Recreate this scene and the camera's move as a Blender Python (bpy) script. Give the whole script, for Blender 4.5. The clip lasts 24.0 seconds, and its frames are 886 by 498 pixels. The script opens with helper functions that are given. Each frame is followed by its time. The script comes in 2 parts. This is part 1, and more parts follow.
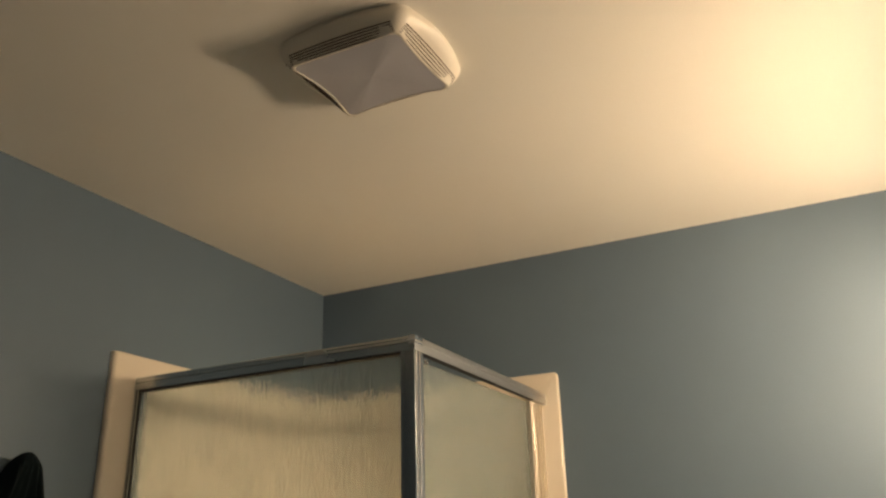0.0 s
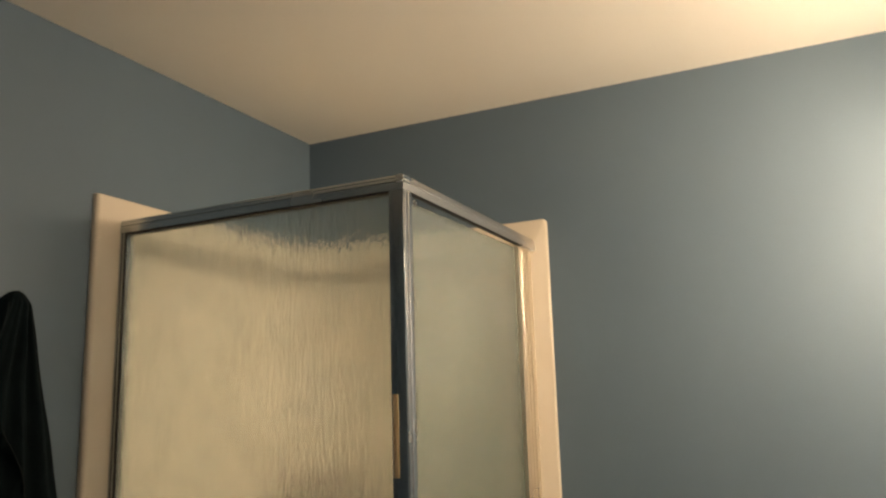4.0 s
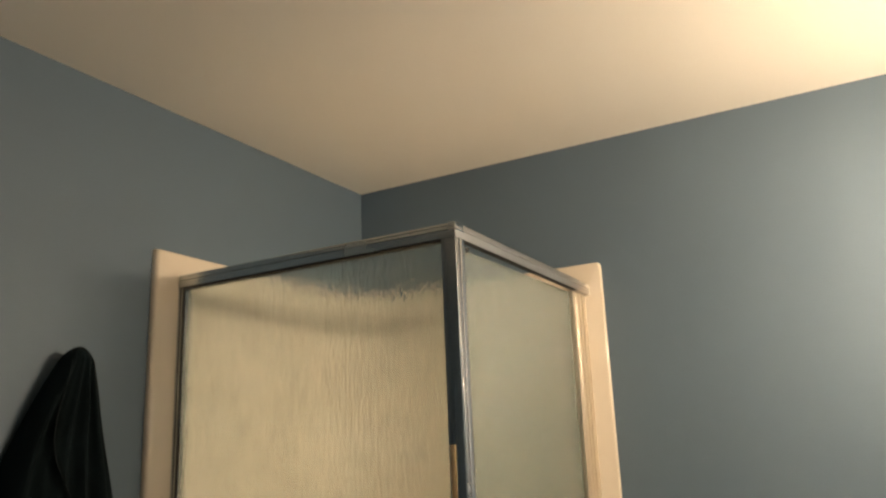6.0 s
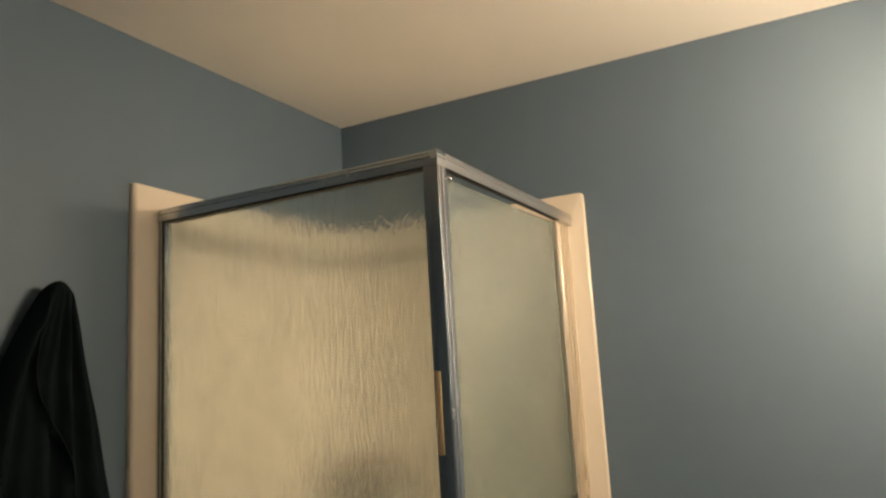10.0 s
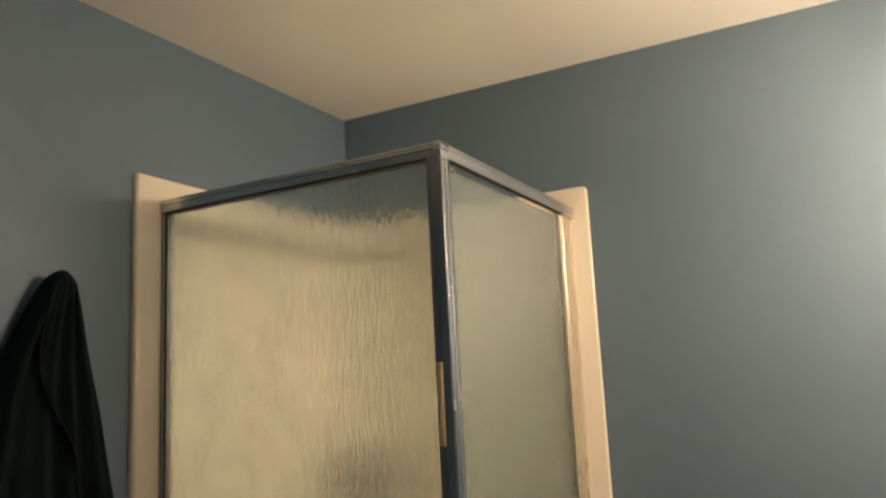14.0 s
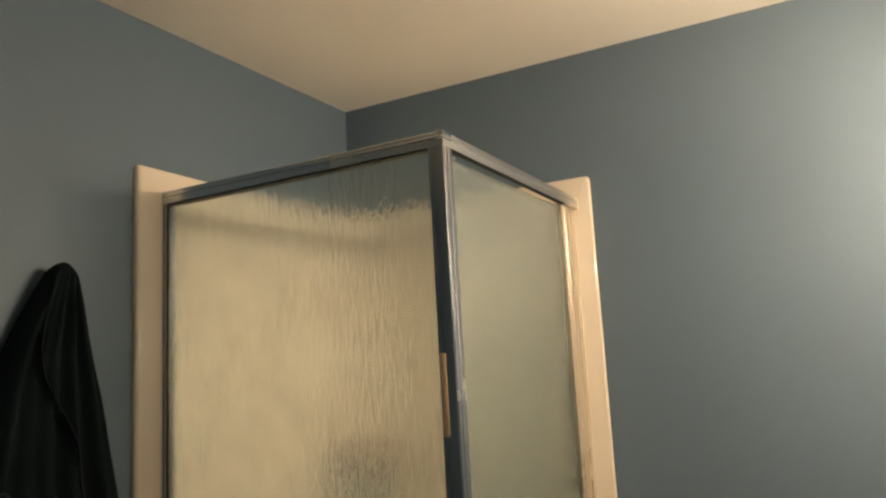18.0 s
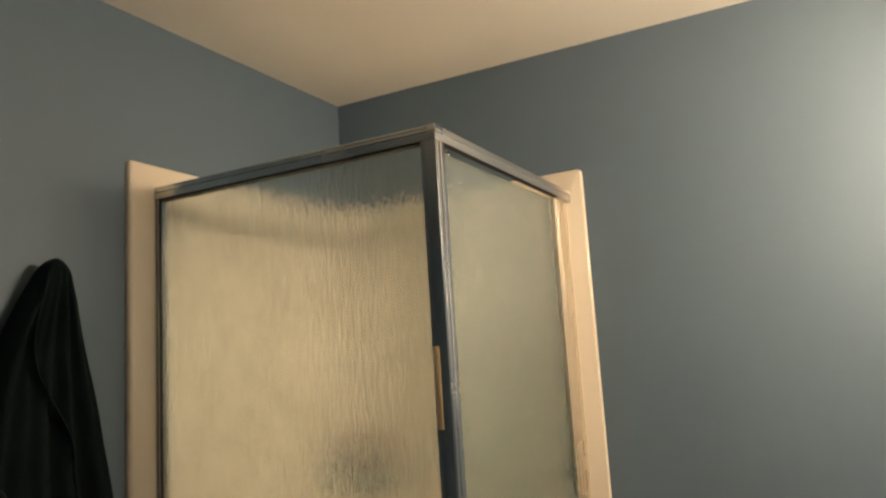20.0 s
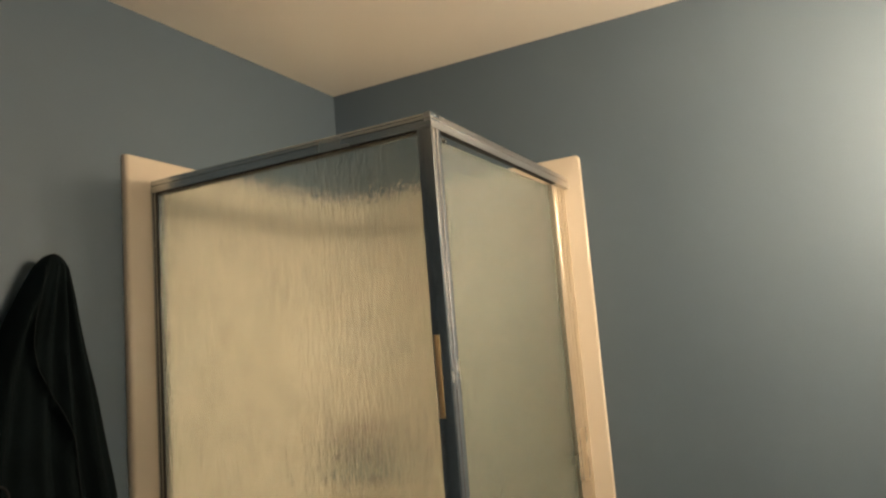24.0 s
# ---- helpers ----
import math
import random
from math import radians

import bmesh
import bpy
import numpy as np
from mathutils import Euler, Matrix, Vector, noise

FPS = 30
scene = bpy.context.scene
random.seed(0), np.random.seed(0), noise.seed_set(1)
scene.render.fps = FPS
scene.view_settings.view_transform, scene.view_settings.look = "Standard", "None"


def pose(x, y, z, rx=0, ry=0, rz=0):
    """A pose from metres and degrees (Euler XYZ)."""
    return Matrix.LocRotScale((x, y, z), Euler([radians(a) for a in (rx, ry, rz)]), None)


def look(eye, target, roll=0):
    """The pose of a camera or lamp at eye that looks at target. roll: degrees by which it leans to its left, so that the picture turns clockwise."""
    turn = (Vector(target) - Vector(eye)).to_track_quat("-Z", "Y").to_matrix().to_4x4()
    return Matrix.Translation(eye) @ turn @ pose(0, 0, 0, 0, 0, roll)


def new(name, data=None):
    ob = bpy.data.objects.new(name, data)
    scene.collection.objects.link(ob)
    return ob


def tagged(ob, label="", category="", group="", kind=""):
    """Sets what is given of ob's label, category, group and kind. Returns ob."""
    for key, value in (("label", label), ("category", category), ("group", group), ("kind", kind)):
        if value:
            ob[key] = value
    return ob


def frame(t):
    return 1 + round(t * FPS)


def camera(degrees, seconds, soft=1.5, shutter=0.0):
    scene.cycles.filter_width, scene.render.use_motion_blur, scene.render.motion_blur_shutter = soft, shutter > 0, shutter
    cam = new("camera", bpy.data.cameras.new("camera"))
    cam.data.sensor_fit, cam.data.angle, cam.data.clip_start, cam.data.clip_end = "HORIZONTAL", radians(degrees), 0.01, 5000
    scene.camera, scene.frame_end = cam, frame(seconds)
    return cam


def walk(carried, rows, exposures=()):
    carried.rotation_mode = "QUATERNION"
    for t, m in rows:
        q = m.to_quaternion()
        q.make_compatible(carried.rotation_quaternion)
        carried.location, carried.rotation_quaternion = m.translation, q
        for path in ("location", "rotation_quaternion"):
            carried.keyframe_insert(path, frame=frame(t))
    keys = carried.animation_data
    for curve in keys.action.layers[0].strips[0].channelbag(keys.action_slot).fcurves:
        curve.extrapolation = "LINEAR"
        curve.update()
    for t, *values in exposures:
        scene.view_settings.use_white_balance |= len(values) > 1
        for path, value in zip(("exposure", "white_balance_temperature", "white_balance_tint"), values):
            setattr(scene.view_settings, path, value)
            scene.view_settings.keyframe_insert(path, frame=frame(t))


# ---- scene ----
cam = camera(58.0, 24.0, soft=2.4)
PATH = [
    (0, (1.6961, -2.4182, 1.5091), (0.8749, -0.7389, 2.2201), -1.59),
    (0.5, (1.6902, -2.4094, 1.5015), (0.8502, -0.7189, 2.1624), -1.79),
    (1, (1.6885, -2.4079, 1.5043), (0.8515, -0.7171, 2.1682), -1.81),
    (1.5, (1.6917, -2.4061, 1.493), (0.8629, -0.7054, 2.1416), -2.27),
    (2, (1.6842, -2.3993, 1.489), (0.8191, -0.7032, 2.1013), -2.74),
    (2.5, (1.6765, -2.3915, 1.4852), (0.8001, -0.689, 2.0626), -2.36),
    (3, (1.675, -2.3922, 1.4807), (0.797, -0.6783, 2.021), -2.33),
    (3.5, (1.6733, -2.3778, 1.4642), (0.8493, -0.5916, 1.8256), -1.53),
    (5.5, (1.664, -2.3718, 1.4742), (0.7189, -0.6843, 1.9833), -2.15),
    (6, (1.6626, -2.3707, 1.4715), (0.7222, -0.6779, 1.9714), -2.35),
    (6.5, (1.6612, -2.3673, 1.4683), (0.7239, -0.6682, 1.9525), -2.27),
    (7, (1.6606, -2.3663, 1.4619), (0.7399, -0.6489, 1.9123), -2.23),
    (7.5, (1.6553, -2.361, 1.4562), (0.7317, -0.6257, 1.8248), -2.70),
    (8, (1.6547, -2.3574, 1.4514), (0.728, -0.6221, 1.8123), -2.80),
    (8.5, (1.6543, -2.3558, 1.45), (0.725, -0.6197, 1.7996), -2.99),
    (9, (1.6542, -2.3571, 1.4497), (0.7303, -0.6201, 1.8091), -3.17),
    (9.5, (1.6525, -2.3561, 1.4486), (0.7303, -0.6181, 1.8075), -3.32),
    (10, (1.6521, -2.3542, 1.4466), (0.7283, -0.6161, 1.8012), -3.34),
    (10.5, (1.6534, -2.3551, 1.4452), (0.7333, -0.6164, 1.8062), -3.43),
    (12.5, (1.6519, -2.3542, 1.4404), (0.7326, -0.6135, 1.7937), -3.07),
    (13, (1.6491, -2.3503, 1.4383), (0.7142, -0.6161, 1.7827), -3.49),
    (13.5, (1.6485, -2.3513, 1.441), (0.714, -0.6163, 1.7824), -3.24),
    (14, (1.6499, -2.3535, 1.4385), (0.7198, -0.6166, 1.7823), -2.91),
    (14.5, (1.648, -2.3489, 1.4381), (0.7118, -0.6146, 1.7787), -3.02),
    (15, (1.6461, -2.3463, 1.4369), (0.7028, -0.6148, 1.7717), -3.00),
    (15.5, (1.6482, -2.3469, 1.4368), (0.7112, -0.6111, 1.7672), -3.23),
    (16, (1.6472, -2.3491, 1.4353), (0.7184, -0.6096, 1.7694), -3.46),
    (16.5, (1.646, -2.3465, 1.4347), (0.7191, -0.606, 1.7687), -3.71),
    (17, (1.6472, -2.3478, 1.4342), (0.7203, -0.6072, 1.7678), -3.54),
    (17.5, (1.6445, -2.3479, 1.433), (0.7161, -0.6082, 1.7666), -3.31),
    (18, (1.6429, -2.3465, 1.4342), (0.7071, -0.6093, 1.7608), -3.18),
    (18.5, (1.6449, -2.3446, 1.4329), (0.7092, -0.6068, 1.7558), -3.10),
    (20.5, (1.6457, -2.348, 1.4303), (0.7237, -0.6007, 1.7414), -3.70),
    (21, (1.646, -2.3471, 1.4294), (0.7181, -0.6028, 1.7402), -3.61),
    (21.5, (1.6451, -2.3423, 1.4311), (0.708, -0.5997, 1.7231), -3.66),
    (22, (1.6433, -2.3414, 1.4287), (0.7087, -0.5977, 1.7223), -3.79),
    (22.5, (1.645, -2.3423, 1.4292), (0.7156, -0.5953, 1.7188), -3.89),
    (23, (1.6448, -2.3404, 1.4304), (0.7204, -0.5902, 1.7179), -4.11),
    (23.5, (1.6451, -2.3419, 1.4296), (0.7226, -0.5902, 1.7136), -4.18),
    (24, (1.6452, -2.3415, 1.4295), (0.7187, -0.5924, 1.716), -4.62),
]
walk(cam, [(t, look(eye, target, roll)) for t, eye, target, roll in PATH],
     [(0, -0.05, 6600, 10), (2, -0.07, 6400, 10), (3, 0.08, 6320, 10), (7, 0.31, 6150, 10), (18, 0.31, 6200, 10), (24, 0.31, 6300, 10)])

# ---- world and exposure ----
world = bpy.data.worlds.new("world")
world.use_nodes = True
world.node_tree.nodes["Background"].inputs[0].default_value = (0.02, 0.02, 0.02, 1)
world.node_tree.nodes["Background"].inputs[1].default_value = 0.05
scene.world = world
BULB_STRENGTH = 208.0
BULB_R = 0.047
BULB_COLOUR = (1.0, 0.72, 0.45)
LAMP_X, LAMP_Z = 2.20, 2.015
BULB_Y = (-0.42, -0.585, -0.75, -0.915)


# ---- materials ----
def nodes_of(name):
    m = bpy.data.materials.new(name)
    m.use_nodes = True
    n = m.node_tree.nodes
    return m, n, m.node_tree.links, n["Principled BSDF"]


def surface(name, base, rough, metal=0.0, var=0.06, big=3.0, fine=180.0, bump=0.02, dist=0.001, stretch=(1, 1, 1), coat=0.0, spec=0.5, rough_var=0.06):
    """Procedural surface: colour and gloss vary at two scales, with fine relief."""
    m, n, l, p = nodes_of(name)
    tc, mp = n.new("ShaderNodeTexCoord"), n.new("ShaderNodeMapping")
    mp.inputs["Scale"].default_value = stretch
    l.new(tc.outputs["Object"], mp.inputs[0])
    a, b = n.new("ShaderNodeTexNoise"), n.new("ShaderNodeTexNoise")
    for t, s, d in ((a, big, 4), (b, fine, 3)):
        t.inputs["Scale"].default_value, t.inputs["Detail"].default_value = s, d
        l.new(mp.outputs[0], t.inputs["Vector"])
    mix = n.new("ShaderNodeMath")
    mix.operation = "ADD"
    l.new(a.outputs[0], mix.inputs[0])
    l.new(b.outputs[0], mix.inputs[1])
    ramp = n.new("ShaderNodeMapRange")
    ramp.inputs[1].default_value, ramp.inputs[2].default_value = 0.6, 1.4
    ramp.inputs[3].default_value, ramp.inputs[4].default_value = 1 - var, 1 + var
    l.new(mix.outputs[0], ramp.inputs[0])
    col = n.new("ShaderNodeVectorMath")
    col.operation = "SCALE"
    col.inputs[0].default_value = base
    l.new(ramp.outputs[0], col.inputs["Scale"])
    l.new(col.outputs[0], p.inputs["Base Color"])
    rr = n.new("ShaderNodeMapRange")
    rr.inputs[1].default_value, rr.inputs[2].default_value = 0.3, 0.7
    rr.inputs[3].default_value, rr.inputs[4].default_value = rough - rough_var, rough + rough_var
    l.new(a.outputs[0], rr.inputs[0])
    l.new(rr.outputs[0], p.inputs["Roughness"])
    p.inputs["Metallic"].default_value = metal
    p.inputs["Coat Weight"].default_value = coat
    p.inputs["Specular IOR Level"].default_value = spec
    if bump:
        bp = n.new("ShaderNodeBump")
        bp.inputs["Strength"].default_value, bp.inputs["Distance"].default_value = bump, dist
        l.new(b.outputs[0], bp.inputs["Height"])
        l.new(bp.outputs[0], p.inputs["Normal"])
    return m


def relief(n, l, layers, height):
    """A bump of pressed upright streaks; layers: scale, upright stretch and weight."""
    tc = n.new("ShaderNodeTexCoord")
    total = None
    for s, z, w in layers:
        mp, t, k = n.new("ShaderNodeMapping"), n.new("ShaderNodeTexNoise"), n.new("ShaderNodeMath")
        mp.inputs["Scale"].default_value = (1, 1, z)
        t.inputs["Scale"].default_value, t.inputs["Detail"].default_value = s, 1.0
        t.inputs["Distortion"].default_value = 0.25
        k.operation = "MULTIPLY_ADD"
        k.inputs[1].default_value = w
        l.new(tc.outputs["Object"], mp.inputs[0])
        l.new(mp.outputs[0], t.inputs["Vector"])
        l.new(t.outputs[0], k.inputs[0])
        if total:
            l.new(total.outputs[0], k.inputs[2])
        else:
            k.inputs[2].default_value = 0.0
        total = k
    bp = n.new("ShaderNodeBump")
    bp.inputs["Strength"].default_value, bp.inputs["Distance"].default_value = 1.0, height
    l.new(total.outputs[0], bp.inputs["Height"])
    return bp


def pane_glass(name, tint, clear, rough):
    """Pane glass; clear below 1 leaves a film of soap."""
    m, n, l, p = nodes_of(name)
    p.inputs["Base Color"].default_value = (*tint, 1)
    p.inputs["Transmission Weight"].default_value = clear
    p.inputs["IOR"].default_value = 1.5
    p.inputs["Roughness"].default_value = rough
    return m, n, l, p


def film_amount(n, l, cloud, streak, stretch, low, high):
    """Soap amount: soft clouds times upright streaks standing in for the glass's refraction."""
    tc, mp = n.new("ShaderNodeTexCoord"), n.new("ShaderNodeMapping")
    mp.inputs["Scale"].default_value = (1, 1, stretch)
    t, u, k, j, both = (n.new(kind) for kind in ("ShaderNodeTexNoise", "ShaderNodeTexNoise", "ShaderNodeMapRange", "ShaderNodeMapRange", "ShaderNodeMath"))
    t.inputs["Scale"].default_value, t.inputs["Detail"].default_value = cloud, 6.0
    u.inputs["Scale"].default_value, u.inputs["Detail"].default_value, u.inputs["Distortion"].default_value = streak, 2.0, 0.3
    l.new(tc.outputs["Object"], t.inputs["Vector"])
    l.new(tc.outputs["Object"], mp.inputs[0])
    l.new(mp.outputs[0], u.inputs["Vector"])
    for node, a, b, c, d in ((k, 0.3, 0.7, low, high), (j, 0.36, 0.64, 0.6, 1.4)):
        for i, value in enumerate((a, b, c, d)):
            node.inputs[i + 1].default_value = value
    l.new(t.outputs[0], k.inputs[0])
    l.new(u.outputs[0], j.inputs[0])
    both.operation = "MULTIPLY"
    l.new(k.outputs[0], both.inputs[0])
    l.new(j.outputs[0], both.inputs[1])
    return both


def soapy_glass(name, low, high):
    """The plain side of a pane, under a thin uneven film of dried soap that scatters light both ways."""
    m, n, l, p = pane_glass(name, (0.97, 0.99, 0.97), 1.0, 0.02)
    film, front, back, mix = (n.new(k) for k in ("ShaderNodeMixShader", "ShaderNodeBsdfDiffuse", "ShaderNodeBsdfTranslucent", "ShaderNodeMixShader"))
    for b in (front, back):
        b.inputs["Color"].default_value = (0.72, 0.75, 0.72, 1)
    film.inputs[0].default_value = 0.6
    l.new(front.outputs[0], film.inputs[1])
    l.new(back.outputs[0], film.inputs[2])
    l.new(film_amount(n, l, 9.0, 200.0, 0.11, low, high).outputs[0], mix.inputs[0])
    l.new(p.outputs[0], mix.inputs[1])
    l.new(film.outputs[0], mix.inputs[2])
    l.new(mix.outputs[0], n["Material Output"].inputs["Surface"])
    return m


def soap_film(name, tint, cloud, streak, stretch, low, high):
    """A thin dry layer that lets most light straight through and scatters the rest both ways."""
    m, n, l, p = nodes_of(name)
    n.remove(p)
    clear, front, back, both, mix = (n.new(k) for k in ("ShaderNodeBsdfTransparent", "ShaderNodeBsdfDiffuse", "ShaderNodeBsdfTranslucent", "ShaderNodeMixShader", "ShaderNodeMixShader"))
    clear.inputs["Color"].default_value = (*tint, 1)
    for b in (front, back):
        b.inputs["Color"].default_value = (0.70, 0.70, 0.66, 1)
    both.inputs[0].default_value = 0.6
    l.new(front.outputs[0], both.inputs[1])
    l.new(back.outputs[0], both.inputs[2])
    l.new(film_amount(n, l, cloud, streak, stretch, low, high).outputs[0], mix.inputs[0])
    l.new(clear.outputs[0], mix.inputs[1])
    l.new(both.outputs[0], mix.inputs[2])
    l.new(mix.outputs[0], n["Material Output"].inputs["Surface"])
    return m


def pressed_drops(n, l, scale, stretch, height):
    """A bump of rounded upright drops of uneven size, each curved from its middle to its rim."""
    tc, mp, v, sq, bp = (n.new(k) for k in ("ShaderNodeTexCoord", "ShaderNodeMapping", "ShaderNodeTexVoronoi", "ShaderNodeMath", "ShaderNodeBump"))
    mp.inputs["Scale"].default_value = (1, 1, stretch)
    v.inputs["Scale"].default_value = scale
    sq.operation = "POWER"
    sq.inputs[1].default_value = 2.0
    bp.invert = True
    bp.inputs["Strength"].default_value, bp.inputs["Distance"].default_value = 1.0, height
    l.new(tc.outputs["Object"], mp.inputs[0])
    l.new(mp.outputs[0], v.inputs["Vector"])
    l.new(v.outputs["Distance"], sq.inputs[0])
    l.new(sq.outputs[0], bp.inputs["Height"])
    return bp


def rain_glass():
    m, n, l, p = pane_glass("rain_glass", (0.725, 0.85, 0.86), 0.98, 0.02)
    l.new(relief(n, l, ((185.0, 0.13, 1.0), (420.0, 0.20, 0.45)), 0.0019).outputs[0], p.inputs["Normal"])
    return m


def filmed_glass():
    """Rain glass with a dull film behind and wet-looking pressed drops in front."""
    m, n, l, p = pane_glass("filmed_rain_glass", (0.42, 0.56, 0.54), 0.91, 0.16)
    l.new(relief(n, l, ((200.0, 0.2, 1.0),), 0.0012).outputs[0], p.inputs["Normal"])
    p.inputs["Coat Weight"].default_value = 1.0
    p.inputs["Coat Roughness"].default_value = 0.26
    p.inputs["Coat IOR"].default_value = 1.6
    l.new(pressed_drops(n, l, 160.0, 0.25, 0.0060).outputs[0], p.inputs["Coat Normal"])
    return m


def glowing(name, colour, strength):
    m, n, l, p = nodes_of(name)
    p.inputs["Base Color"].default_value = (0.9, 0.88, 0.82, 1)
    p.inputs["Emission Color"].default_value = (*colour, 1)
    p.inputs["Emission Strength"].default_value = strength
    return m


PAINT = surface("slate_blue_paint", (0.120, 0.169, 0.226), 0.55, var=0.05, big=1.6, fine=260, bump=0.12, dist=0.0012, spec=0.36)
CEILING = surface("ceiling_paint", (0.87, 0.84, 0.77), 0.85, var=0.025, big=1.2, fine=320, bump=0.15, dist=0.0012)
FLOOR = surface("floor_vinyl", (0.30, 0.27, 0.23), 0.5, var=0.12, big=4, fine=60)
ACRYLIC = surface("cream_acrylic", (0.77, 0.69, 0.575), 0.12, var=0.02, big=2, fine=30, bump=0.02, dist=0.002, coat=0.2, rough_var=0.03)
# Base colour darkened to hold the shade on the post's south side.
SHADED_ALUMINIUM = surface("shaded_aluminium", (0.44, 0.47, 0.49), 0.21, metal=1.0, var=0.05, big=6, fine=140, bump=0.03, dist=0.0005, stretch=(1, 1, 1), rough_var=0.04)
# Both headers are one metal; shade and light are put into its two colours.
SHADED_HEADER = surface("shaded_header_aluminium", (0.50, 0.53, 0.54), 0.24, metal=1.0, var=0.05, big=6, fine=140, bump=0.0, rough_var=0.04)
LIT_HEADER = surface("lit_header_aluminium", (0.72, 0.71, 0.70), 0.36, metal=1.0, var=0.05, big=6, fine=140, bump=0.0, rough_var=0.04)
LIT_POST = surface("lit_post_aluminium", (0.74, 0.72, 0.72), 0.25, metal=1.0, var=0.05, big=6, fine=140, bump=0.0, rough_var=0.04)
# Cream tint puts the reflected acrylic into the jamb and stile metal.
CREAM_METAL = surface("cream_aluminium", (0.84, 0.79, 0.70), 0.30, metal=1.0, var=0.05, big=6, fine=140, bump=0.0, dist=0.0005, rough_var=0.04)
CHROME = surface("chrome", (0.75, 0.75, 0.74), 0.10, metal=1.0, var=0.03, bump=0.0)
GASKET_AND_SHADE = surface("gasket_and_shade", (0.03, 0.028, 0.026), 0.6, var=0.1)
CLEAN_GLASS = soapy_glass("plain_glass", 0.03, 0.06)
RAIN_GLASS, DOOR_GLASS = rain_glass(), filmed_glass()
DOOR_SOAP = soap_film("dried_soap", (1.0, 1.0, 1.0), 7.0, 120.0, 0.22, 0.06, 0.11)
PANE_SOAP = soap_film("thin_dried_soap", (1.0, 1.0, 1.0), 9.0, 150.0, 0.11, 0.060, 0.105)
FAN_PLASTIC = surface("off_white_plastic", (0.80, 0.75, 0.66), 0.38, var=0.03, big=8, fine=240, bump=0.05, dist=0.0006)
FAN_LENS = surface("frosted_lens_plastic", (0.41, 0.415, 0.47), 0.35, var=0.04, big=10, fine=300, bump=0.06, dist=0.0006)
SLOT_SHADE = surface("slot_shade", (0.11, 0.075, 0.048), 0.7, var=0.1)
CLOTH = surface("black_terry", (0.0066, 0.0112, 0.0130), 0.95, var=0.35, big=14, fine=420, bump=0.5, dist=0.002, spec=0.04)
PIPING = surface("black_piping", (0.0130, 0.0175, 0.0190), 0.95, var=0.2, fine=300, bump=0.3, dist=0.001, spec=0.04)
CORD = surface("grey_cord", (0.008, 0.011, 0.012), 0.9, var=0.2, fine=300, bump=0.3, dist=0.001)
VINYL = surface("milky_vinyl", (0.50, 0.48, 0.52), 0.35, var=0.05, fine=90)
REFLECTED_TAN = surface("reflected_tan", (0.88, 0.66, 0.38), 0.35, var=0.06, fine=90)
NAVY = surface("navy_plastic", (0.010, 0.018, 0.040), 0.3, var=0.1)
PLUM = surface("plum_plastic", (0.10, 0.025, 0.045), 0.35, var=0.1)
TEAL = surface("teal_label", (0.05, 0.16, 0.2), 0.45, var=0.1)
BRASS = surface("brushed_nickel", (0.62, 0.58, 0.52), 0.3, metal=1.0, var=0.05)
BULB = glowing("lit_bulb_glass", BULB_COLOUR, BULB_STRENGTH)


# ---- builders ----
def box(x0, x1, y0, y1, z0, z1, bevel=0.0, seg=2, bm=None):
    bm = bm or bmesh.new()
    m = Matrix.Translation(((x0 + x1) / 2, (y0 + y1) / 2, (z0 + z1) / 2)) @ Matrix.Diagonal((x1 - x0, y1 - y0, z1 - z0, 1))
    made = bmesh.ops.create_cube(bm, size=1, matrix=m)
    if bevel:
        edges = list({e for v in made["verts"] for e in v.link_edges})
        bmesh.ops.bevel(bm, geom=edges, offset=bevel, segments=seg, profile=0.5, affect="EDGES")
    return bm


def prism(outline, axis, a, b, bevel=0.0, seg=2):
    """Extrudes an outline of 2D points along an axis from a to b."""
    bm = bmesh.new()
    n = "xyz".index(axis)

    def at(p, h):
        q = list(p)
        q.insert(n, h)
        return bm.verts.new(q)

    low, high = [at(p, a) for p in outline], [at(p, b) for p in outline]
    k = len(outline)
    for i in range(k):
        bm.faces.new((low[i], low[(i + 1) % k], high[(i + 1) % k], high[i]))
    ends = [bm.faces.new(low[::-1]), bm.faces.new(high)]
    bmesh.ops.recalc_face_normals(bm, faces=bm.faces)
    if bevel:
        bmesh.ops.bevel(bm, geom=list({e for f in ends for e in f.edges}), offset=bevel, segments=seg, profile=0.5, affect="EDGES")
    return bm


def lathe(profile, centre, steps=24, axis="z"):
    """A turned solid from (radius, height) pairs."""
    bm = bmesh.new()
    rings = []
    for r, h in profile:
        ring = []
        for i in range(steps):
            a = 2 * math.pi * i / steps
            p = Vector((r * math.cos(a), r * math.sin(a), h))
            if axis == "x":
                p = Vector((p.z, p.x, p.y))
            if axis == "y":
                p = Vector((p.x, p.z, p.y))
            ring.append(bm.verts.new(p + Vector(centre)))
        rings.append(ring)
    for r0, r1 in zip(rings, rings[1:]):
        for i in range(steps):
            bm.faces.new((r0[i], r0[(i + 1) % steps], r1[(i + 1) % steps], r1[i]))
    bm.faces.new(rings[0][::-1])
    bm.faces.new(rings[-1])
    bmesh.ops.recalc_face_normals(bm, faces=bm.faces)
    return bm


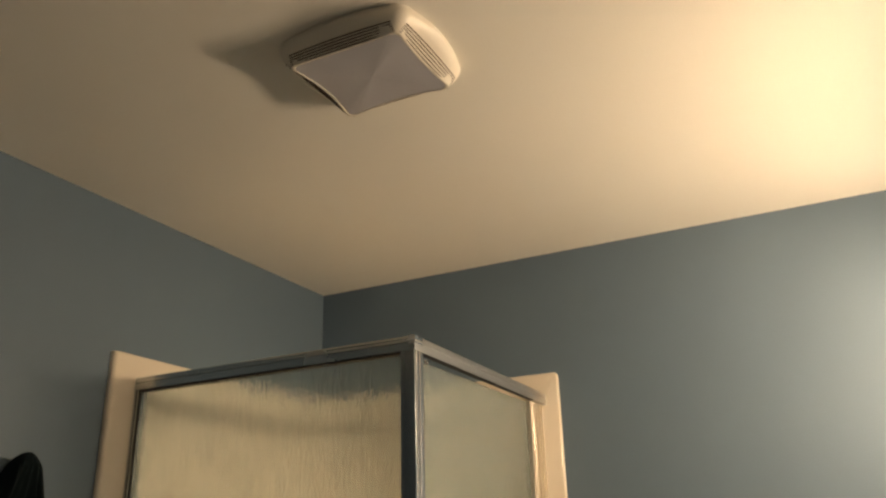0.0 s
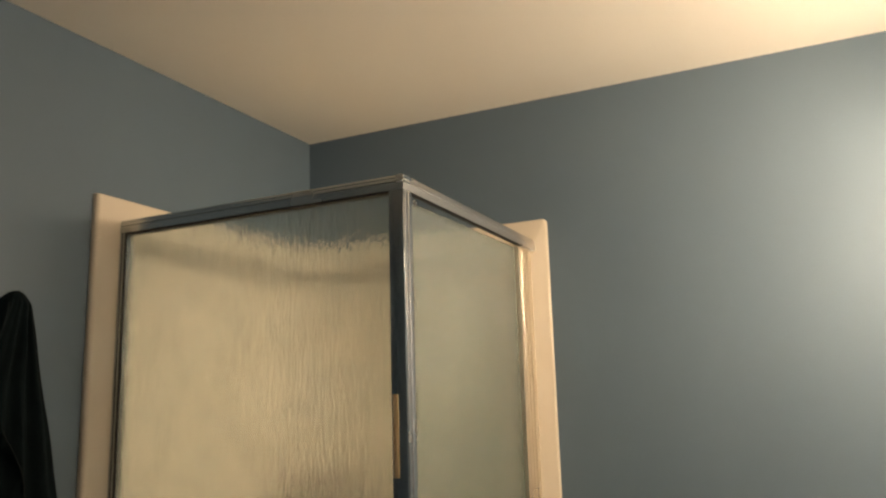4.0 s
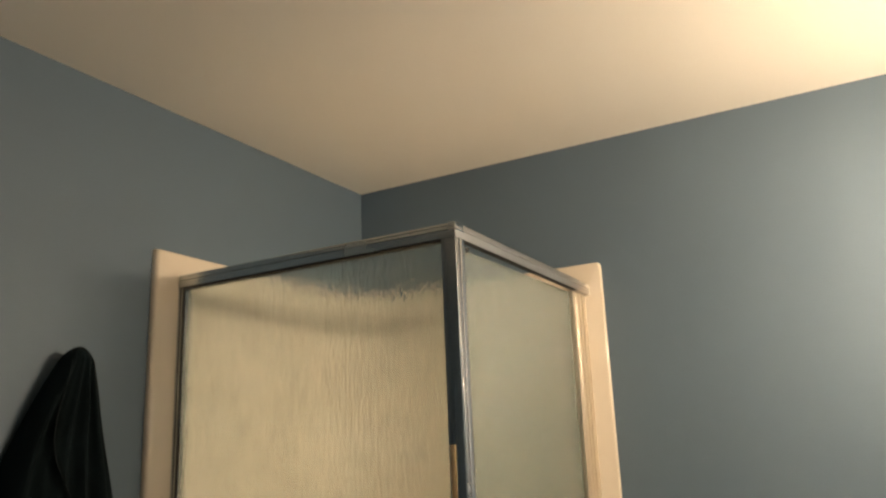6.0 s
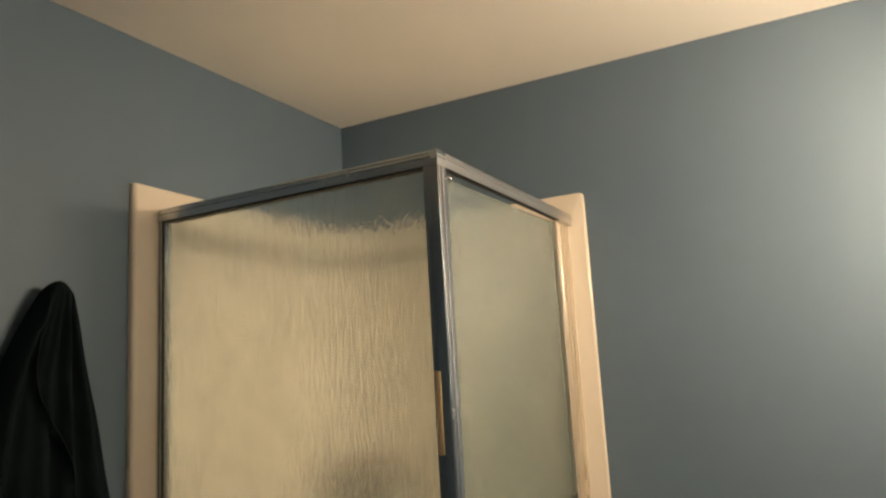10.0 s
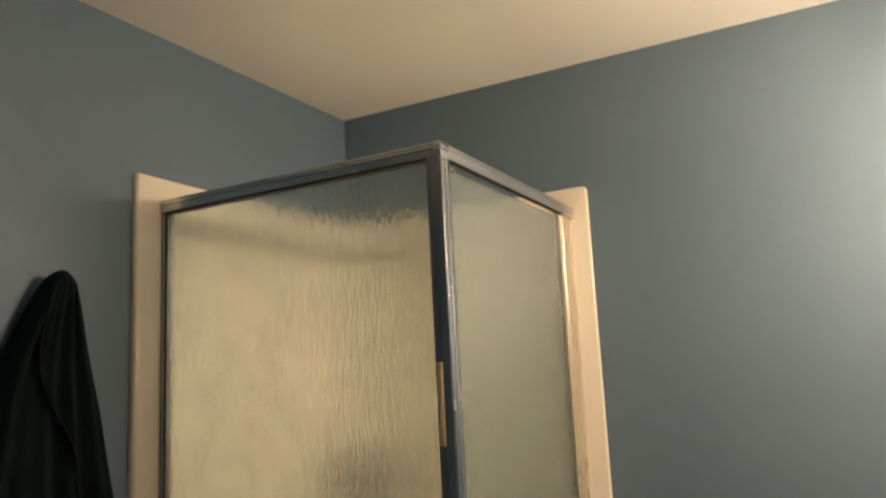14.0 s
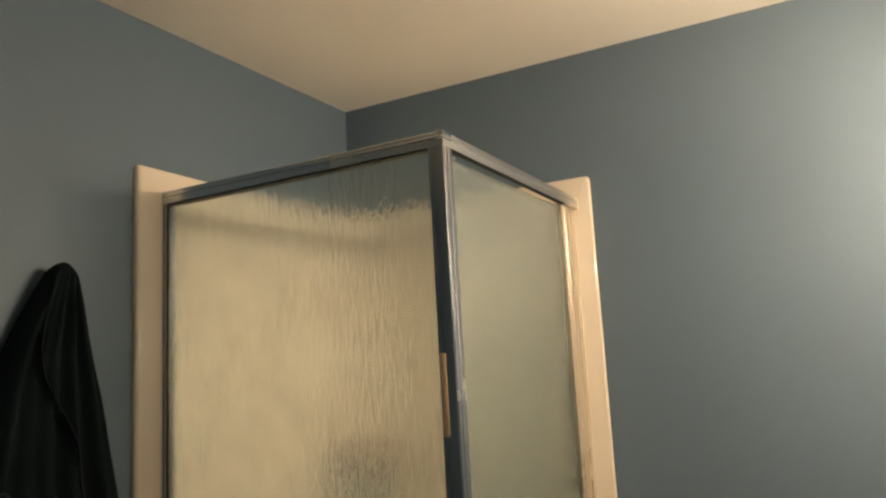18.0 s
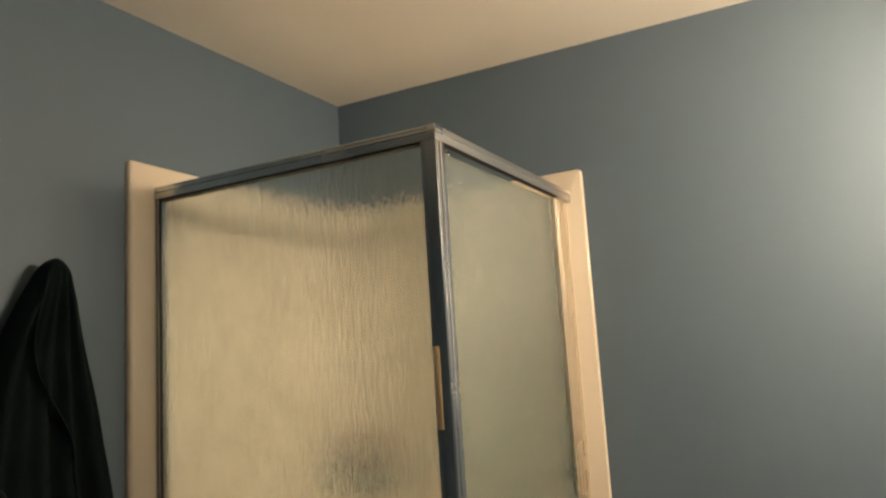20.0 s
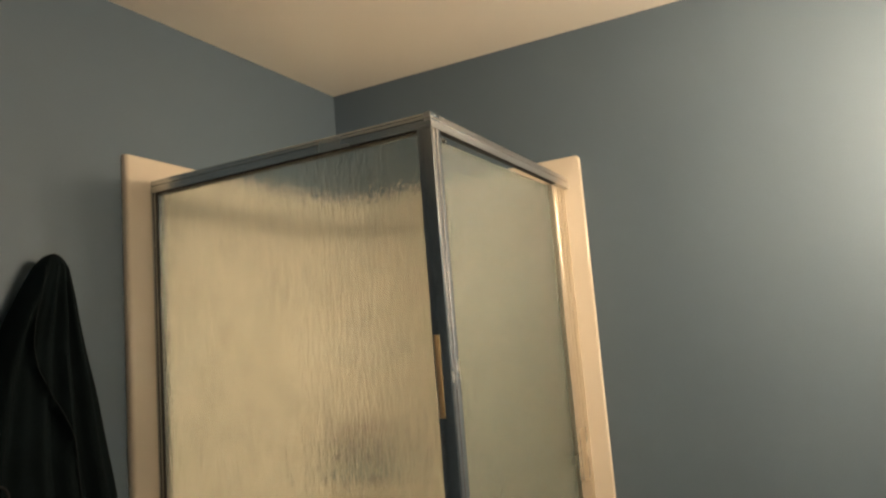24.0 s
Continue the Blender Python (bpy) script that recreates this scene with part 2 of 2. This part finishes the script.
def tube(points, radius, steps=8):
    """A round cord along a line of points."""
    bm = bmesh.new()
    pts = [Vector(p) for p in points]
    rings = []
    for i, p in enumerate(pts):
        d = (pts[min(i + 1, len(pts) - 1)] - pts[max(i - 1, 0)]).normalized()
        side = d.cross(Vector((1, 0.2, 0.1))).normalized()
        up = side.cross(d)
        rings.append([bm.verts.new(p + radius * (math.cos(a) * side + math.sin(a) * up)) for a in (2 * math.pi * k / steps for k in range(steps))])
    for r0, r1 in zip(rings, rings[1:]):
        for k in range(steps):
            bm.faces.new((r0[k], r0[(k + 1) % steps], r1[(k + 1) % steps], r1[k]))
    bm.faces.new(rings[0][::-1])
    bm.faces.new(rings[-1])
    bmesh.ops.recalc_face_normals(bm, faces=bm.faces)
    return bm


def mesh_of(name, bm, material, crease=40):
    me = bpy.data.meshes.new(name)
    bm.to_mesh(me)
    bm.free()
    me.materials.append(material)
    me.polygons.foreach_set("use_smooth", [True] * len(me.polygons))
    me.set_sharp_from_angle(angle=radians(crease))
    return me


def structure(name, bm, material, label):
    return tagged(new(name, mesh_of(name, bm, material)), label, name.split("_")[0], kind="structure")


def thing(name, base, label, category, group=""):
    ob = new(name)
    ob.location = base
    ob.empty_display_size = 0.05
    return tagged(ob, label, category, group)


def part(name, bm, material, parent, label="", crease=40):
    """One mesh under a thing or under a part, its vertices in world places."""
    ob = new(name, mesh_of(name, bm, material, crease))
    ob.parent = parent
    if parent.type == "EMPTY":
        ob.matrix_parent_inverse = Matrix.Translation(parent.location).inverted()
    return tagged(ob, label)


# ---- the room ----
ROOM_X, ROOM_Y, TOP, T = 2.34, -3.30, 2.44, 0.11
structure("floor", box(-T, ROOM_X + T, ROOM_Y - T, T, -0.1, 0), FLOOR, "plain beige vinyl bathroom floor")
structure("ceiling", box(-T, ROOM_X + T, ROOM_Y - T, T, TOP, TOP + 0.1), CEILING, "matt off-white painted ceiling")
structure("wall_north", box(0, ROOM_X, 0, T, 0, TOP), PAINT, "satin slate-blue painted wall")
structure("wall_west", box(-T, 0, ROOM_Y - T, T, 0, TOP), PAINT, "satin slate-blue painted wall")
structure("wall_east", box(ROOM_X, ROOM_X + T, ROOM_Y - T, T, 0, TOP), PAINT, "satin slate-blue painted wall")
structure("wall_south", box(0, ROOM_X, ROOM_Y - T, ROOM_Y, 0, TOP), PAINT, "satin slate-blue painted wall")

# ---- vanity light that lights the room ----
light = thing("vanity_light", (ROOM_X, -0.67, LAMP_Z), "long brushed nickel vanity light bar with four lit globe bulbs", "lamp")
part("backplate", box(ROOM_X - 0.025, ROOM_X - 0.001, -1.05, -0.29, LAMP_Z + 0.03, LAMP_Z + 0.12, 0.008), BRASS, light)
for y in BULB_Y:
    part("arm", tube([(ROOM_X - 0.02, y, LAMP_Z + 0.073), (LAMP_X + 0.05, y, LAMP_Z + 0.088), (LAMP_X + 0.02, y, LAMP_Z + 0.086), (LAMP_X, y, LAMP_Z + 0.064)], 0.008), BRASS, light)
    # Unseen disc added over each bulb to hold its light off the ceiling.
    part("light_stop", lathe([(0.012, 0.066), (0.030, 0.064), (0.070, 0.054), (0.070, 0.051), (0.020, 0.049)], (LAMP_X, y, LAMP_Z), 24), BRASS, light, "unseen nickel disc added to keep light off the ceiling")
    globe = [(BULB_R * math.sin(math.pi * k / 12) + 0.001, -BULB_R * math.cos(math.pi * k / 12)) for k in range(13)]
    part("bulb", lathe(globe, (LAMP_X, y, LAMP_Z), 20), BULB, light, "lit warm globe bulb")

# ---- shower surround ----
PANEL, FL_Y, FL_X, SUR_TOP = 0.020, -0.960, 0.911, 2.030
surround = thing("shower_surround", (0.45, -0.45, 0.0), "glossy cream acrylic shower surround set in the corner", "shower surround")


def panel_outline(a, b, low, high, r):
    """A panel's front outline with a rounded upper corner at b."""
    s = 1 if b > a else -1
    arc = [(b - s * r + s * r * math.sin(t), high - r + r * math.cos(t)) for t in [math.pi / 2 * k / 6 for k in range(7)]]
    return [(a, low), (a, high)] + arc + [(b, low)]


lip = [(PANEL - 0.012 + 0.012 * math.cos(a), FL_Y + 0.012 - 0.012 * math.sin(a)) for a in [math.pi / 2 * k / 6 for k in range(7)]]
part("panel", prism([(0.001, -0.001), (PANEL, -0.001)] + lip + [(0.001, FL_Y)], "z", 0.08, SUR_TOP, 0.005, 3), ACRYLIC, surround)
part("panel", prism(panel_outline(PANEL, FL_X, 0.08, SUR_TOP + 0.006, 0.016), "y", -PANEL, -0.001, 0.007, 3), ACRYLIC, surround)
R = 0.10
cove = [(PANEL - 0.002, -PANEL + 0.002), (PANEL + R, -PANEL + 0.002)] + [(PANEL + R - R * math.sin(a), -PANEL - R + R * math.cos(a)) for a in [math.pi / 2 * k / 10 for k in range(11)]] + [(PANEL - 0.002, -PANEL - R)]
part("corner_cove", prism(cove, "z", 0.08, SUR_TOP - 0.004, 0.002), ACRYLIC, surround)
shelf = [(PANEL, -PANEL)] + [(PANEL + 0.17 * math.cos(a), -PANEL - 0.17 * math.sin(a)) for a in [math.pi / 2 * k / 10 for k in range(11)]]
part("corner_shelf", prism(shelf, "z", 1.035, 1.06, 0.006, 3), ACRYLIC, surround)
part("shower_pan", box(0.001, FL_X - 0.01, FL_Y + 0.03, -0.001, 0.0, 0.10, 0.012, 3), ACRYLIC, surround)

# ---- shower enclosure ----
POST_X, POST_Y, HEAD_TOP, HEAD_LOW = 0.870, -0.885, 1.969, 1.9345
enclosure = thing("shower_enclosure", (POST_X, POST_Y, 0.1), "framed corner shower enclosure of satin aluminium and rain glass", "shower enclosure")


def header_profile(out, s, w, h=HEAD_TOP):
    """A channel section: a thin top lip, a shallow groove and a flat face; out is the outer plane, s points inwards."""
    steps = [(0.0, HEAD_LOW - h), (0.0, -0.0185), (0.0025, -0.0175), (0.0025, -0.0155), (0.0, -0.0145), (0.0003, -0.011), (0.0010, -0.0085), (0.0022, -0.0078), (0.0022, -0.0062), (0.0014, -0.0055), (0.0022, -0.0020), (0.0040, 0.0), (w - 0.002, 0.0), (w, -0.003), (w, HEAD_LOW - h)]
    return [(out + s * a, h + b) for a, b in steps]


part("header", prism(header_profile(POST_Y, 1, 0.040, HEAD_TOP - 0.0005), "x", PANEL, POST_X - 0.0006, 0.0004, 1), SHADED_HEADER, enclosure)
part("header", prism([(x, z) for x, z in header_profile(POST_X, -1, 0.018)], "y", POST_Y + 0.0006, -PANEL, 0.0004, 1), LIT_HEADER, enclosure)
part("track", box(PANEL, POST_X, POST_Y, POST_Y + 0.04, 0.10, 0.135, 0.002), SHADED_ALUMINIUM, enclosure)
part("track", box(POST_X - 0.04, POST_X, POST_Y + 0.04, -PANEL, 0.10, 0.135, 0.002), SHADED_ALUMINIUM, enclosure)
# corner post: a ribbed square section
px, py, w = POST_X - 0.001, POST_Y + 0.001, 0.037
post = [(px - w, py), (px - 0.003, py), (px - 0.001, py + 0.001), (px, py + 0.004), (px, py + 0.012), (px - 0.003, py + 0.013), (px - 0.003, py + 0.016), (px, py + 0.017), (px, py + 0.026), (px - 0.002, py + 0.027), (px - 0.002, py + 0.030), (px, py + 0.031), (px, py + w), (px - w, py + w)]
post_part = part("post", prism(post, "z", 0.135, HEAD_LOW), SHADED_ALUMINIUM, enclosure)


# Thin pale plates put the lamp side's brightness into the post's colour.
for y0, y1 in ((py + 0.0045, py + 0.0150), (py + 0.0185, py + w - 0.0005)):
    part("lit_face", box(px + 0.0002, px + 0.0016, y0, y1, 0.136, HEAD_LOW - 0.0006, 0.0006), LIT_POST, post_part, "lamp side of the post, light put into its pale metal")


def patterned(ob, out, pressed):
    """Presses the rain pattern into the faces that look along out; the rest of the pane stays plain."""
    ob.data.materials.append(pressed)
    for f in ob.data.polygons:
        f.material_index = 1 if f.normal.dot(Vector(out)) > 0.9 else 0
    ob.visible_shadow = False
    return ob


# wall jambs
jl = [(PANEL, POST_Y + 0.002), (PANEL + 0.006, POST_Y + 0.002), (PANEL + 0.007, POST_Y + 0.005), (PANEL + 0.010, POST_Y + 0.005), (PANEL + 0.0105, POST_Y + 0.002), (PANEL + 0.016, POST_Y + 0.002), (PANEL + 0.016, POST_Y + 0.032), (PANEL, POST_Y + 0.032)]
part("jamb", prism(jl, "z", 0.135, HEAD_LOW), SHADED_ALUMINIUM, enclosure)
def bead(c, r, a0, a1, k=6):
    return [(c[0] + r * math.cos(radians(a0 + (a1 - a0) * i / k)), c[1] + r * math.sin(radians(a0 + (a1 - a0) * i / k))) for i in range(k + 1)]


JX = 0.854
jr = [(0.826, -PANEL), (0.826, -0.078), (JX, -0.078), (JX, -0.056), (JX - 0.003, -0.055), (JX - 0.003, -0.051), (JX, -0.050), (JX, -PANEL)]
part("jamb", prism(jr, "z", 0.135, HEAD_LOW), CREAM_METAL, enclosure, crease=8)
# fixed pane and its dark gasket
gy, gx = POST_Y + 0.007, POST_X - 0.028
pane = part("fixed_pane", box(PANEL + 0.014, px - w + 0.004, gy, gy + 0.005, 0.13, HEAD_LOW + 0.004), CLEAN_GLASS, enclosure, "rain-patterned obscure glass pane")
patterned(pane, (0, -1, 0), RAIN_GLASS)
pane.visible_shadow = True
part("soap_film", box(PANEL + 0.017, px - w + 0.001, gy + 0.0056, gy + 0.0062, 0.136, HEAD_LOW - 0.002), PANE_SOAP, pane, "dried soap on the inner side of the glass")
part("gasket", box(PANEL + 0.016, px - w, POST_Y + 0.001, gy - 0.0004, HEAD_LOW - 0.0045, HEAD_LOW), GASKET_AND_SHADE, enclosure)
part("gasket", box(PANEL + 0.016, PANEL + 0.021, gy - 0.004, gy - 0.0004, 0.135, HEAD_LOW - 0.0045), GASKET_AND_SHADE, enclosure)
# Dark sheets under the headers stand in for the shade inside their channels.
part("channel_shade", box(PANEL + 0.016, px - w, gy + 0.0055, POST_Y + 0.039, HEAD_LOW - 0.0012, HEAD_LOW - 0.0002), GASKET_AND_SHADE, enclosure)
part("channel_shade", box(POST_X - 0.0165, POST_X - 0.0015, py + w, -0.130, HEAD_LOW - 0.0012, HEAD_LOW - 0.0002), GASKET_AND_SHADE, enclosure)
# door: frameless rain glass on pivots
DOOR_Y, DOOR_FREE, DOOR_HUNG = py + w + 0.001, HEAD_LOW - 0.010, HEAD_LOW - 0.003
sag = [(DOOR_Y, 0.15), (-0.126, 0.15), (-0.126, DOOR_HUNG), (DOOR_Y, DOOR_FREE)]
door = part("door", prism(sag, "x", gx - 0.005, gx), CLEAN_GLASS, enclosure, "rain-patterned obscure glass shower door")
patterned(door, (1, 0, 0), DOOR_GLASS)
# Added film also thins the lamplight, since the door glass casts no shadow.
film = [(DOOR_Y + 0.002, 0.152), (-0.131, 0.152), (-0.131, DOOR_HUNG - 0.003), (DOOR_Y + 0.002, DOOR_FREE - 0.003)]
part("soap_film", prism(film, "x", gx - 0.0062, gx - 0.0056), DOOR_SOAP, door, "dried soap on the inner side of the glass")
stile = [(gx - 0.012, -0.081), (gx - 0.012, -0.130), (gx + 0.002, -0.130), (gx + 0.003, -0.126), (gx + 0.006, -0.126), (gx + 0.007, -0.130), (JX, -0.130), (JX, -0.107)] + bead((JX, -0.106), 0.0009, -90, 90, 6) + [(JX, -0.105), (JX, -0.081)]
part("stile", prism(stile, "z", 0.15, HEAD_LOW - 0.002), CREAM_METAL, door, "satin aluminium door stile", 8)
clip = part("pivot", box(gx - 0.011, gx + 0.006, DOOR_Y + 0.020, DOOR_Y + 0.068, HEAD_LOW - 0.017, HEAD_LOW - 0.003, 0.002), CHROME, door, "chrome pivot clip")
part("pivot_pin", lathe([(0.004, -0.008), (0.004, 0.004)], (gx - 0.002, DOOR_Y + 0.044, HEAD_LOW), 10), CHROME, door)
# Domes added to the clip so that it catches a glint.
for y in (DOOR_Y + 0.033, DOOR_Y + 0.055):
    part("glint_dome", lathe([(0.0070, 0.0), (0.0067, 0.0020), (0.0050, 0.0045), (0.0018, 0.0062)], (gx + 0.0058, y, HEAD_LOW - 0.010), 14, "x"), CHROME, clip)
part("edge_seal", box(gx - 0.007, gx + 0.002, py + w - 0.006, py + w + 0.0005, 0.15, DOOR_FREE), VINYL, door, "milky vinyl edge seal")
# Tan strip laid on the post in place of a warm reflection.
part("reflection_strip", box(px - w + 0.0035, px - w + 0.0165, py - 0.003, py - 0.0003, 1.322, 1.492, 0.0015), REFLECTED_TAN, post_part, "tan strip standing in for a warm reflection")

# ---- exhaust fan ----
cx, cy, half = 0.980, -1.253, 0.138
SX, SY, DROP = 1.05, 0.95, 0.87
fan = thing("exhaust_fan", (cx, cy, TOP), "off-white ceiling exhaust fan with a dull lilac-grey lens, unlit", "exhaust fan")

def rounded_square(h, r, z, sag=0.0, pull=0.0, per=8, corner=5):
    """Points round a square of half width h; sag lifts and pull draws in the middle of each side."""
    pts = []
    for q in range(4):
        a0 = math.pi / 2 * q
        ca, sa = math.cos(a0), math.sin(a0)
        for k in range(per):
            s = -1 + 2 * k / per
            along = s * (h - r)
            bow = 1 - s * s
            x, y = h - pull * bow, along
            pts.append(Vector((cx + SX * (ca * x - sa * y), cy + SY * (sa * x + ca * y), TOP - DROP * (TOP - z - sag * bow))))
        for k in range(corner):
            a = math.pi / 2 * k / corner
            x, y = h - r + r * math.cos(a), h - r + r * math.sin(a)
            pts.append(Vector((cx + SX * (ca * x - sa * y), cy + SY * (sa * x + ca * y), TOP - DROP * (TOP - z))))
    return pts


def loft(rings, cap_last=False):
    bm = bmesh.new()
    vs = [[bm.verts.new(p) for p in ring] for ring in rings]
    k = len(vs[0])
    for r0, r1 in zip(vs, vs[1:]):
        for i in range(k):
            bm.faces.new((r0[i], r0[(i + 1) % k], r1[(i + 1) % k], r1[i]))
    if cap_last:
        c = bm.verts.new(sum((v.co for v in vs[-1]), Vector()) / k)
        for i in range(k):
            bm.faces.new((vs[-1][i], vs[-1][(i + 1) % k], c))
    bmesh.ops.recalc_face_normals(bm, faces=bm.faces)
    return bm


Z = TOP
shell = [rounded_square(half, 0.036, Z - 0.0005, 0, -0.014), rounded_square(half + 0.001, 0.036, Z - 0.010, 0, -0.014), rounded_square(half - 0.001, 0.034, Z - 0.019, 0.001, -0.011), rounded_square(half - 0.005, 0.030, Z - 0.027, 0.002, -0.006),
         rounded_square(half - 0.009, 0.026, Z - 0.033, 0.003, -0.002), rounded_square(half - 0.0215, 0.016, Z - 0.052, 0.005, 0.008), rounded_square(half - 0.023, 0.016, Z - 0.0532, 0.005, 0.008), rounded_square(half - 0.0265, 0.016, Z - 0.0532, 0.005, 0.007), rounded_square(half - 0.0295, 0.015, Z - 0.050, 0.005, 0.007)]
cover = part("cover", loft(shell), FAN_PLASTIC, fan)
lens_rings = [rounded_square((half - 0.0275) * s, 0.015 * s, Z - 0.0520 + 0.002 * (1 - s), 0.005 * s, 0.007 * s) for s in (1, 0.75, 0.5, 0.25, 0.06)]
part("lens", loft(lens_rings, True), FAN_LENS, fan, "frosted lilac-grey plastic light lens")
# vent slots in the four slopes: dark strips painted as shade between cream slats
for q in range(4):
    a0 = math.pi / 2 * q
    ca, sa = math.cos(a0), math.sin(a0)
    for k in range(5):
        f = k / 4
        h = half - 0.0100 - 0.0115 * f
        z = Z - 0.0345 - 0.0160 * f
        span = half - 0.031 + 0.002 * f
        bm = bmesh.new()
        cols = []
        for i in range(13):
            s = -1 + i / 6
            bow = 1 - s * s
            x, y, zz = h - (-0.0015 + 0.0072 * f) * bow + 0.0004, s * span, z + (0.0032 + 0.0017 * f) * bow - 0.0004
            ring = [(x + 0.0003, zz + 0.0010), (x + 0.0006, zz), (x - 0.0008, zz - 0.0012), (x - 0.003, zz + 0.0014)]
            cols.append([bm.verts.new((cx + SX * (ca * u - sa * y), cy + SY * (sa * u + ca * y), TOP - DROP * (TOP - v))) for u, v in ring])
        for c0, c1 in zip(cols, cols[1:]):
            for i in range(4):
                bm.faces.new((c0[i], c0[(i + 1) % 4], c1[(i + 1) % 4], c1[i]))
        bm.faces.new(cols[0])
        bm.faces.new(cols[-1][::-1])
        bmesh.ops.recalc_face_normals(bm, faces=bm.faces)
        part("vent_slot", bm, SLOT_SHADE, cover)

# ---- bathrobe on its hook ----
HOOK = (0.0, -1.198, 1.715)
hook = thing("wall_hook", HOOK, "small brushed nickel robe hook on the wall", "hook")
BASE = (0.0, -1.190, 1.630)
part("base", lathe([(0.014, 0.001), (0.014, 0.005), (0.009, 0.008)], BASE, 20, "x"), BRASS, hook)
part("arm", tube([(0.006, -1.190, 1.630), (0.030, -1.192, 1.640), (0.048, -1.196, 1.675), (0.054, -1.198, 1.712)], 0.006), BRASS, hook)
robe = thing("bathrobe", (0.05, -1.24, 0.55), "black terry bathrobe hanging in folds from a wall hook", "bathrobe")


def robe_edges(z):
    d = max(0.0, 1.743 - z)
    e, g = max(0.0, d - 0.035), min(0.58, max(0.0, d - 0.02))
    right = -1.198 + 0.036 * math.sqrt(min(1.0, d / 0.035)) + 0.28 * e - 0.12 * e * e
    left = -1.198 - 0.028 * math.sqrt(min(1.0, d / 0.02)) - 0.55 * g + 0.50 * g * g
    return left, right


FRONT_EDGE = ((1.75, -1.215), (1.724, -1.226), (1.642, -1.249), (1.585, -1.259), (1.51, -1.265), (1.449, -1.251), (1.377, -1.222), (1.281, -1.203), (1.0, -1.19), (0.5, -1.18))


def seam(z):
    """Where the front edge runs: out to one side below the hook, then back across the front."""
    for (z0, y0), (z1, y1) in zip(FRONT_EDGE, FRONT_EDGE[1:]):
        if z >= z1:
            k = (z0 - z) / (z0 - z1)
            return y0 + (y1 - y0) * k
    return FRONT_EDGE[-1][1]


bm = bmesh.new()
rows, cols = 120, 150
grid = []
for i in range(rows + 1):
    v = i / rows
    z = 1.7428 - 1.18 * v ** 1.35
    left, right = robe_edges(z)
    d = 1.743 - z
    dome = min(1, d / 0.03) ** 0.5
    back = 0.062 - dome * (0.022 + 0.032 * min(1, d / 0.25))
    deep = 0.062 + dome * (0.026 + 0.050 * min(1, d / 0.6)) - back
    ring = []
    for j in range(cols):
        a = 2 * math.pi * j / cols
        s = math.cos(a)
        y = (left + right) / 2 + (right - left) / 2 * s
        if math.sin(a) >= 0:
            u = s
            fold = 0.30 * math.sin(7.0 * u + 1.2 + 1.5 * v) + 0.20 * math.sin(13.0 * u - 0.6 + 2.2 * v) + 0.10 * math.sin(23 * u + 3 * v)
            grow = min(1, d / 0.10)
            x = back + deep * max(0.0, math.sin(a)) ** 0.62 * (1 + fold * 0.45 * grow)
            x -= 0.014 * min(1, max(0, seam(z) - y) / 0.007) * min(1, d / 0.05) * math.sin(a) ** 0.5
            x += 0.006 * noise.noise(Vector((y * 9, z * 5, 1.0))) * grow * math.sin(a)
        else:
            x = back - 0.002
        wob = 0.004 * noise.noise(Vector((0.3, s * 2, z * 7))) * min(1, d / 0.1)
        ring.append(bm.verts.new((x, y + wob, z)))
    grid.append(ring)
for r0, r1 in zip(grid, grid[1:]):
    for j in range(cols):
        bm.faces.new((r0[j], r0[(j + 1) % cols], r1[(j + 1) % cols], r1[j]))
bm.faces.new(grid[0])
bm.faces.new(grid[-1][::-1])
bmesh.ops.recalc_face_normals(bm, faces=bm.faces)
SKIN = [[v.co.copy() for v in ring] for ring in grid]
part("cloth", bm, CLOTH, robe)


def on_robe(z, u):
    """A point on the front of the robe at height z and place u across it, from -1 to 1."""
    ring = min(SKIN, key=lambda r: abs(r[0].z - z))
    return ring[round(math.acos(u) / (2 * math.pi) * cols) % cols]


line = []
for k in range(46):
    z = 1.730 - 0.016 * k
    left, right = robe_edges(z)
    u = (seam(z) - (left + right) / 2) / ((right - left) / 2)
    line.append(on_robe(z, max(-0.86, min(0.9, u))) + Vector((0.0025, 0, 0)))
line = [sum(line[max(0, i - 2):i + 3], Vector()) / len(line[max(0, i - 2):i + 3]) for i in range(len(line))]
part("piping", tube(line, 0.0016), PIPING, robe, "raised front edge of the robe")
loop = [on_robe(1.240, -0.86) + Vector((0.010, 0.020 * math.cos(a), 0.026 * math.sin(a))) for a in [math.pi * k / 12 - 0.6 for k in range(15)]]
part("belt_loop", tube(loop, 0.003), CORD, robe, "thin grey belt loop")

# ---- bottle on the corner shelf ----
bottle = thing("shampoo_bottle", (0.092, -0.108, 1.06), "dark navy shampoo bottle with a plum cap on the corner shelf", "bottle")
body = part("bottle_body", lathe([(0.038, 0.0), (0.043, 0.006), (0.044, 0.06), (0.043, 0.125), (0.036, 0.148), (0.024, 0.157)], bottle.location, 28), NAVY, bottle)
part("label", lathe([(0.0442, 0.025), (0.0448, 0.027), (0.0448, 0.070), (0.0442, 0.072)], bottle.location, 28), TEAL, body, "teal label band")
part("cap", lathe([(0.028, 0.157), (0.030, 0.160), (0.029, 0.204), (0.025, 0.210)], bottle.location, 24), PLUM, bottle, "plum plastic cap")
